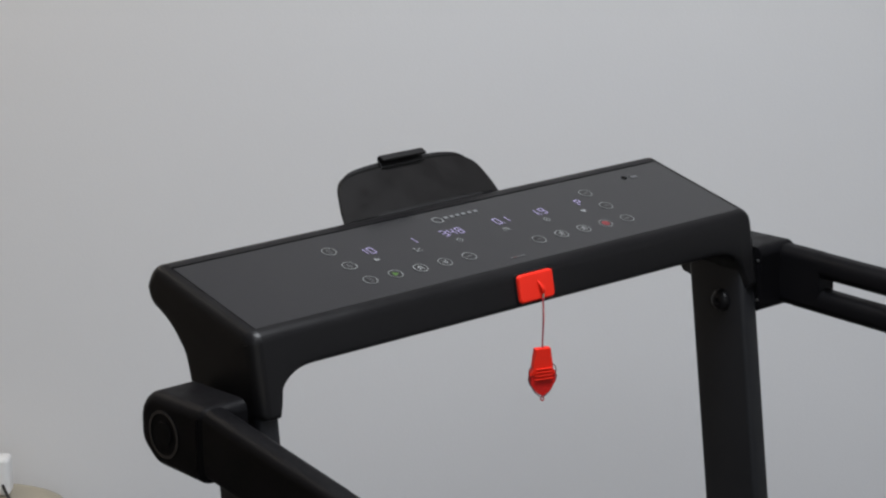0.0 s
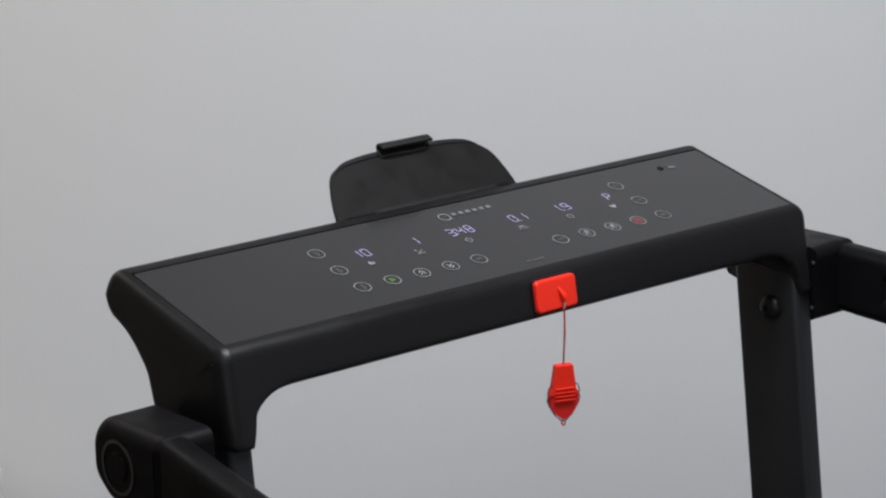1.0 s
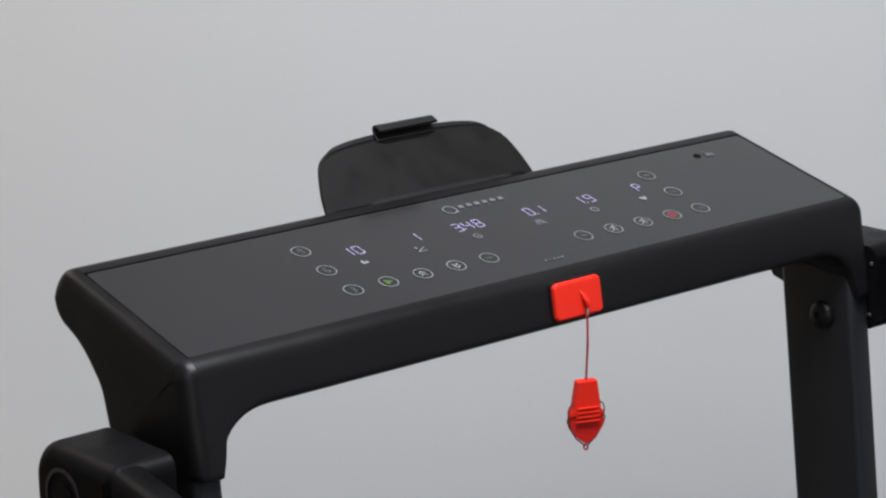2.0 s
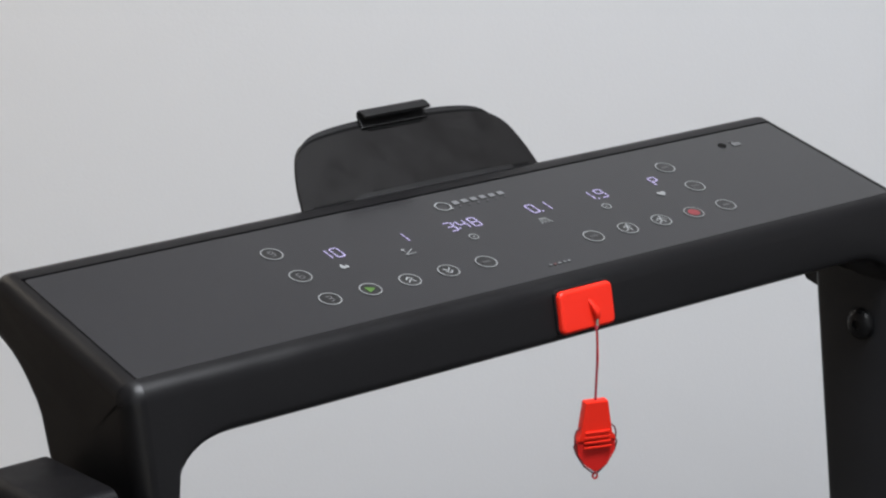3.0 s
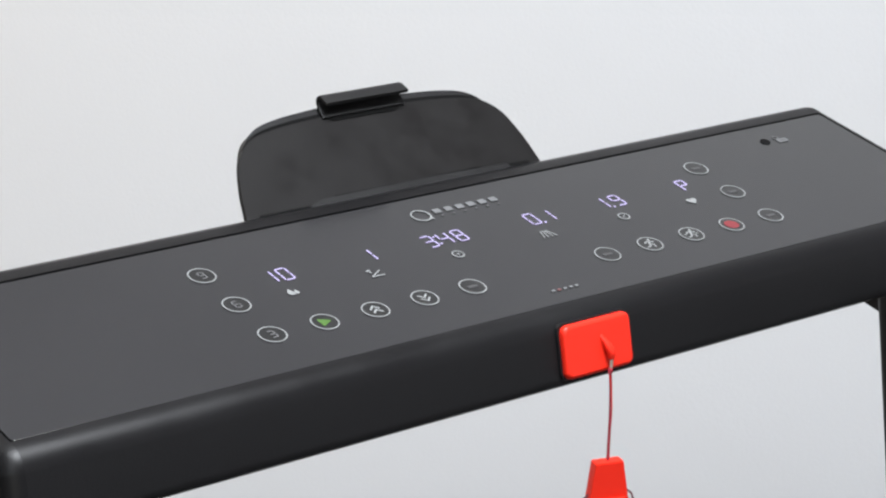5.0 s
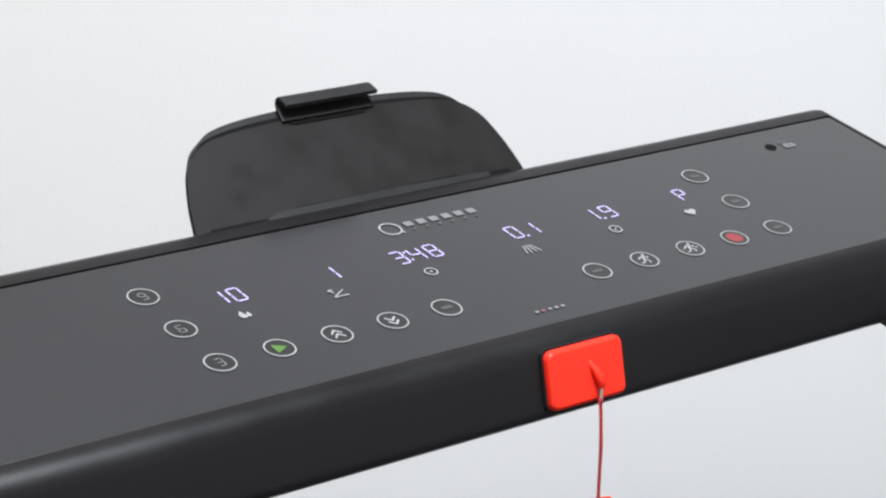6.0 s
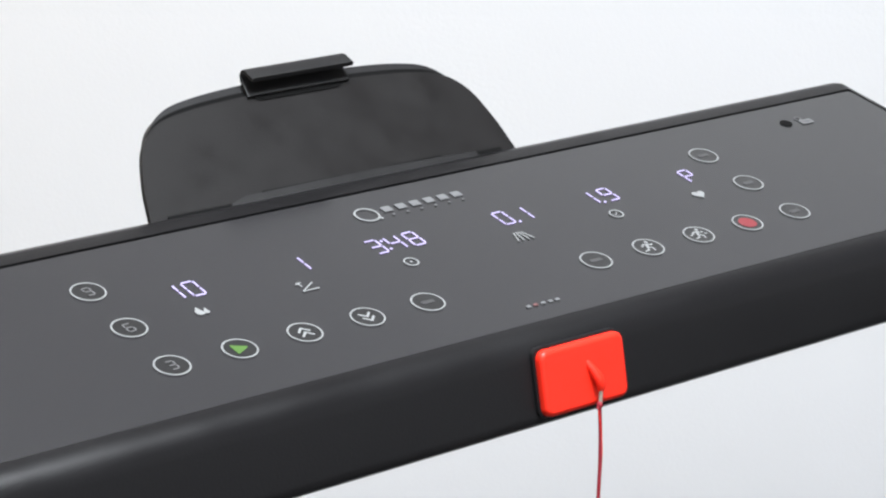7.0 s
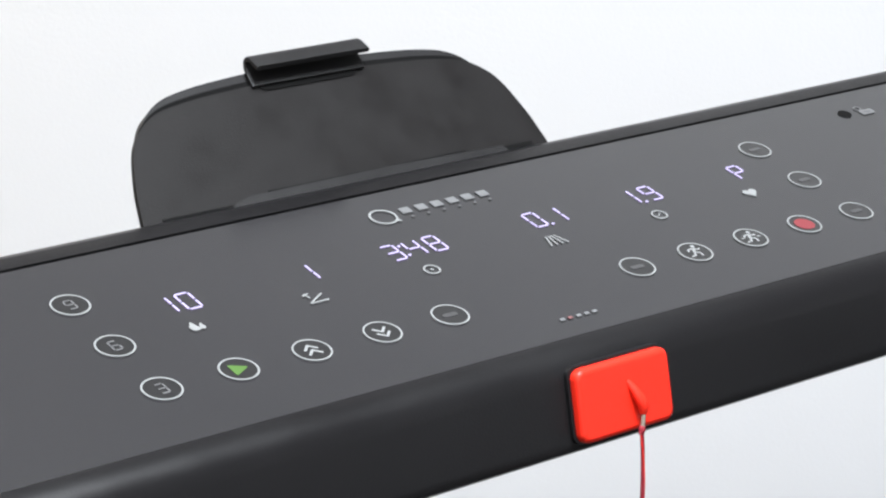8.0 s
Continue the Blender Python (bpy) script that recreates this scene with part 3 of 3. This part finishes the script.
def holder_outline(grow):
    upper = curve_points([(0.1275, -0.002, 0), (0.1205, 0.028, 0), (0.1118, 0.0520, 0), (0.0985, 0.0645, 0), (0.0760, 0.0700, 0), (0.0380, 0.0728, 0), (0.0, 0.0736, 0)], 6)
    right = [(0.1285, -0.030)] + [(p.x, p.y) for p in upper]
    pts = right + [(-x, y) for x, y in right[-2::-1]]
    return [(x + math.copysign(grow, x) * min(1, abs(x) / 0.09), y + grow * min(1, max(0, (y - 0.02) / 0.04))) for x, y in pts]


def hold(ob):
    ob.matrix_world = HOLD
    return ob


bm = bmesh.new()
prism(bm, holder_outline(0.0), -0.013, -0.0022, bevel=0.003, segments=3)
shell = hold(part("tablet_holder", bm, CLIP_BLACK, machine, "raised black tablet holder flap", 40))
bm = bmesh.new()
prism(bm, holder_outline(-0.0046), -0.004, -0.0016)
hold(part("tray_groove", bm, GAP_DARK, shell, "dark groove round the tray", 30))
bm = bmesh.new()
prism(bm, holder_outline(-0.0078), -0.004, -0.0004, bevel=0.0008)
hold(part("tray_face", bm, TRAY_BLACK, shell, "dusty matt black tray face", 40))
bm = bmesh.new()
prism(bm, rounded([(-0.0900, -0.0060), (0.1080, -0.0060), (0.1010, 0.0066), (0.0200, 0.0072), (-0.0700, 0.0066), (-0.0800, 0.0040)], [0.001, 0.001, 0.003, 0.0, 0.004, 0.004], 3), -0.001, 0.0034, bevel=0.0022, segments=3)
hold(part("tray_lip", bm, CLIP_BLACK, shell, "charcoal hinge lip"))
for lo, hi, low, high in ((-0.1225, -0.0800, 0.0026, 0.0048), (0.1035, 0.1225, 0.0030, 0.0060), (-0.0560, 0.0760, 0.0074, 0.0084)):
    bm = bmesh.new()
    box(bm, (lo, low, -0.001), (hi, high, 0.0005))
    hold(part("hinge_gap", bm, GAP_DARK, shell))
# the clip that folds over the tray's top
bm = bmesh.new()
profile = curve_points([(0.0635, 0.0008, 0), (0.0715, 0.0006, 0), (0.0758, 0.0022, 0), (0.0770, 0.0052, 0), (0.0756, 0.0076, 0), (0.0722, 0.0096, 0), (0.0684, 0.0116, 0)], 5)
loops = []
for x in (-0.0390, -0.0380, 0.0340, 0.0350):
    thin = 0.0009 if abs(x) in (0.0390, 0.0350) else 0.0013
    front, rear = [], []
    for i, p in enumerate(profile):
        d = (profile[min(i + 1, len(profile) - 1)] - profile[max(i - 1, 0)]).normalized()
        nrm = Vector((-d.y, d.x, 0))
        front.append(bm.verts.new((x, p.x + nrm.x * thin, p.y + nrm.y * thin)))
        rear.append(bm.verts.new((x, p.x - nrm.x * thin, p.y - nrm.y * thin)))
    loops.append(front + rear[::-1])
n = len(loops[0])
for a, b in zip(loops, loops[1:]):
    for k in range(n):
        bm.faces.new((a[k], a[(k + 1) % n], b[(k + 1) % n], b[k]))
bm.faces.new(loops[0])
bm.faces.new(loops[-1][::-1])
hold(part("clip", bm, CLIP_BLACK, shell, "folded black retaining clip", 50))
# flat plate on the tray: the clip's shade put into its colour
bm = bmesh.new()
prism(bm, rounded([(-0.034, 0.0608), (0.030, 0.0608), (0.034, 0.0700), (-0.038, 0.0700)], [0.007, 0.007, 0.002, 0.002], 4), 0.0, 0.0004)
hold(part("clip_shade", bm, GAP_DARK, shell, "flat dark plate standing in for the shade under the clip"))

# ---- safety key with its cord and clothes clip ----
KEY_Z = 1.1138
key = thing("safety_key", (0, front_y(KEY_Z), KEY_Z), "orange-red safety key with red cord and clip, on the console", "safety key")
KEYM = pose(-0.0045, front_y(KEY_Z), KEY_Z, 90 - 10)  # x along, y up the face, z out of it


def key_part(name, bm, mat, label=""):
    ob = part(name, bm, mat, key, label, 40)
    ob.matrix_parent_inverse = key.matrix_world.inverted()
    return ob


bm = bmesh.new()
prism(bm, rounded([(-0.0318, -0.0190), (0.0286, -0.0190), (0.0286, 0.0188), (-0.0318, 0.0188)], 0.005, 5), -0.002, 0.0020, KEYM, bevel=0.0008)
key_part("backing_frame", bm, BLACK, "black backing frame")
bm = bmesh.new()
prism(bm, rounded([(-0.0300, -0.0185), (0.0286, -0.0185), (0.0286, 0.0172), (-0.0300, 0.0172)], 0.0052, 6), 0.0020, 0.0070, KEYM, bevel=0.0030, segments=4)
key_part("plate", bm, RED, "orange-red plastic plate")
bm = bmesh.new()
tube(bm, [KEYM @ Vector(p) for p in ((0.0012, 0.0060, 0.0058), (0.0032, 0.0010, 0.0082), (0.0048, -0.0036, 0.0102), (0.0056, -0.0074, 0.0106), (0.0054, -0.0105, 0.0098))], [0.0016, 0.0024, 0.0030, 0.0028, 0.0018], 12)
key_part("lug", bm, RED, "moulded red lug")
TOP = KEYM @ Vector((0.0054, -0.0100, 0.0106))
bm = bmesh.new()
tube(bm, [TOP + Vector((0, 0, 0.002)), TOP + Vector((-0.0004, 0, -0.003)), TOP + Vector((-0.0008, 0, -0.0085))], 0.0011, 10)
key_part("cord_stem", bm, STEM, "short beige-grey stem")
KNOT = TOP + Vector((-0.0012, 0, -0.0085))
bm = bmesh.new()
bmesh.ops.create_icosphere(bm, subdivisions=2, radius=0.0019, matrix=Matrix.Translation(KNOT) @ Matrix.Diagonal((0.9, 0.9, 1.35, 1)))
tube(bm, [KNOT, KNOT + Vector((-0.0022, -0.0005, -0.0016))], [0.0010, 0.0005], 8)
key_part("knot", bm, RED_CORD)
HANG = Vector((TOP.x - 0.0022, TOP.y, 1.0350))
bm = bmesh.new()
tube(bm, curve_points([KNOT, KNOT + Vector((0.0006, 0, -0.014)), (KNOT + HANG) / 2 + Vector((0.0010, 0, 0)), HANG + Vector((0.0004, 0, 0.010)), HANG - Vector((0, 0, 0.004))], 6), 0.00105, 10)
key_part("cord", bm, RED_CORD, "thin dark red cord")
bm = bmesh.new()
tube(bm, [p + Vector((-0.0010 * math.cos(i * 0.22), -0.0010 * math.sin(i * 0.22), 0)) for i, p in enumerate(curve_points([KNOT, KNOT + Vector((0.0004, 0, -0.014)), (KNOT + HANG) / 2 + Vector((0.0008, 0, 0)), HANG + Vector((0.0004, 0, 0.010)), HANG - Vector((0, 0, 0.002))], 6))], 0.0004, 8)
key_part("cord_strand", bm, RED, "brighter red strand laid along the cord")

# the clip: a tapering grip, ribs, a rounded nose, a wire loop at the side and an eye at the tip
CLIP = Matrix.Translation(HANG) @ pose(0, 0, 0, 90, 0, -20) @ Matrix.Diagonal((0.86, 1.03, 1.0, 1.0))
bm = bmesh.new()
prism(bm, rounded([(-0.0116, 0.0), (0.0116, 0.0), (0.0160, -0.0300), (0.0205, -0.0330), (-0.0205, -0.0330), (-0.0165, -0.0260)], [0.0015, 0.0015, 0.006, 0.001, 0.001, 0.006], 4), -0.0045, 0.0045, CLIP, bevel=0.0012)
key_part("clip_grip", bm, RED, "red plastic clip grip")
bm = bmesh.new()
prism(bm, rounded([(-0.0205, -0.0331), (0.0205, -0.0331), (0.0190, -0.0440), (0.0110, -0.0545), (0.0, -0.0615), (-0.0110, -0.0545), (-0.0190, -0.0440)], [0.001, 0.001, 0.006, 0.008, 0.004, 0.008, 0.006], 4), -0.0038, 0.0030, CLIP, bevel=0.0012)
key_part("clip_jaw", bm, RED_CLEAR, "thinner red clip jaw")
for k in range(4):
    bm = bmesh.new()
    w = 0.0125 + 0.0006 * k
    box(bm, (-w, -0.0265 - 0.0042 * k, 0.0040), (w, -0.0245 - 0.0042 * k, 0.0062), 0.0006, m=CLIP)
    key_part("rib", bm, RED)
for sgn in (-1, 1):
    bm = bmesh.new()
    tube(bm, [CLIP @ Vector((sgn * x, y, 0.0005)) for x, y in ((0.0160, -0.0215), (0.0200, -0.0245), (0.0215, -0.0290), (0.0208, -0.0345), (0.0225, -0.0370), (0.0200, -0.0440), (0.0118, -0.0552), (0.0022, -0.0622))], 0.0007, 8)
    key_part("wire", bm, DARK_CORD, "thin dark edge wire")
bm = bmesh.new()
ring(bm, 0.0, -0.0645, 0.0018, 0.0031, -0.0009, 0.0009, CLIP, n=20)
key_part("tip_eye", bm, RED_CLEAR)

# ---- by the wall: a low beige pouffe with a white plug adapter and its black cable ----
def build_pouffe(place, turn):
    pouffe = thing("pouffe", place, "low beige cloth pouffe on the floor by the wall", "pouffe")
    bm = bmesh.new()
    bmesh.ops.create_grid(bm, x_segments=24, y_segments=24, size=0.5)
    top = bm.verts[:]
    for v in top:
        u, w = 2 * v.co.x, 2 * v.co.y
        edge = (1 - abs(u) ** 6) * (1 - abs(w) ** 6)
        v.co = Vector((u * 0.30, w * 0.17, 0.140 + 0.138 * max(edge, 0) ** 0.5 + 0.006 * noise.noise(Vector((u * 2, w * 2, 0)))))
    low = bmesh.ops.duplicate(bm, geom=bm.faces[:])["geom"]
    for v in [g for g in low if isinstance(g, bmesh.types.BMVert)]:
        v.co.z = max(0.0, 0.280 - v.co.z - 0.004) if v.co.z > 0.16 else v.co.z
    bmesh.ops.remove_doubles(bm, verts=bm.verts, dist=0.0005)
    body = part("cover", bm, BEIGE, pouffe, "", 60)
    pouffe.matrix_world = Matrix.Translation(place) @ pose(0, 0, 0, 0, 0, turn)
    return pouffe


def build_adapter(place, turn):
    adapter = thing("plug_adapter", place, "white plug adapter with a black cable, on a beige pouffe", "adapter")
    bm = bmesh.new()
    box(bm, (-0.032, -0.022, 0.0), (0.032, 0.022, 0.075), 0.009, 4)
    part("case", bm, WHITE, adapter, "", 40)
    bm = bmesh.new()
    tube(bm, curve_points([(0.018, -0.018, 0.022), (0.024, -0.034, 0.020), (0.034, -0.055, 0.014), (0.048, -0.085, 0.010), (0.060, -0.120, 0.006), (0.070, -0.160, -0.02)], 6), 0.0032, 10)
    part("cable", bm, CABLE, adapter, "thin black cable", 60)
    adapter.matrix_world = Matrix.Translation(place) @ pose(0, 0, 0, 0, 0, turn)
    return adapter


build_pouffe(VIEW * 1.42 - ALONG * 1.115, -43)
build_adapter(VIEW * 1.46 - ALONG * 0.970 + Vector((0, 0, 0.277)), -43)
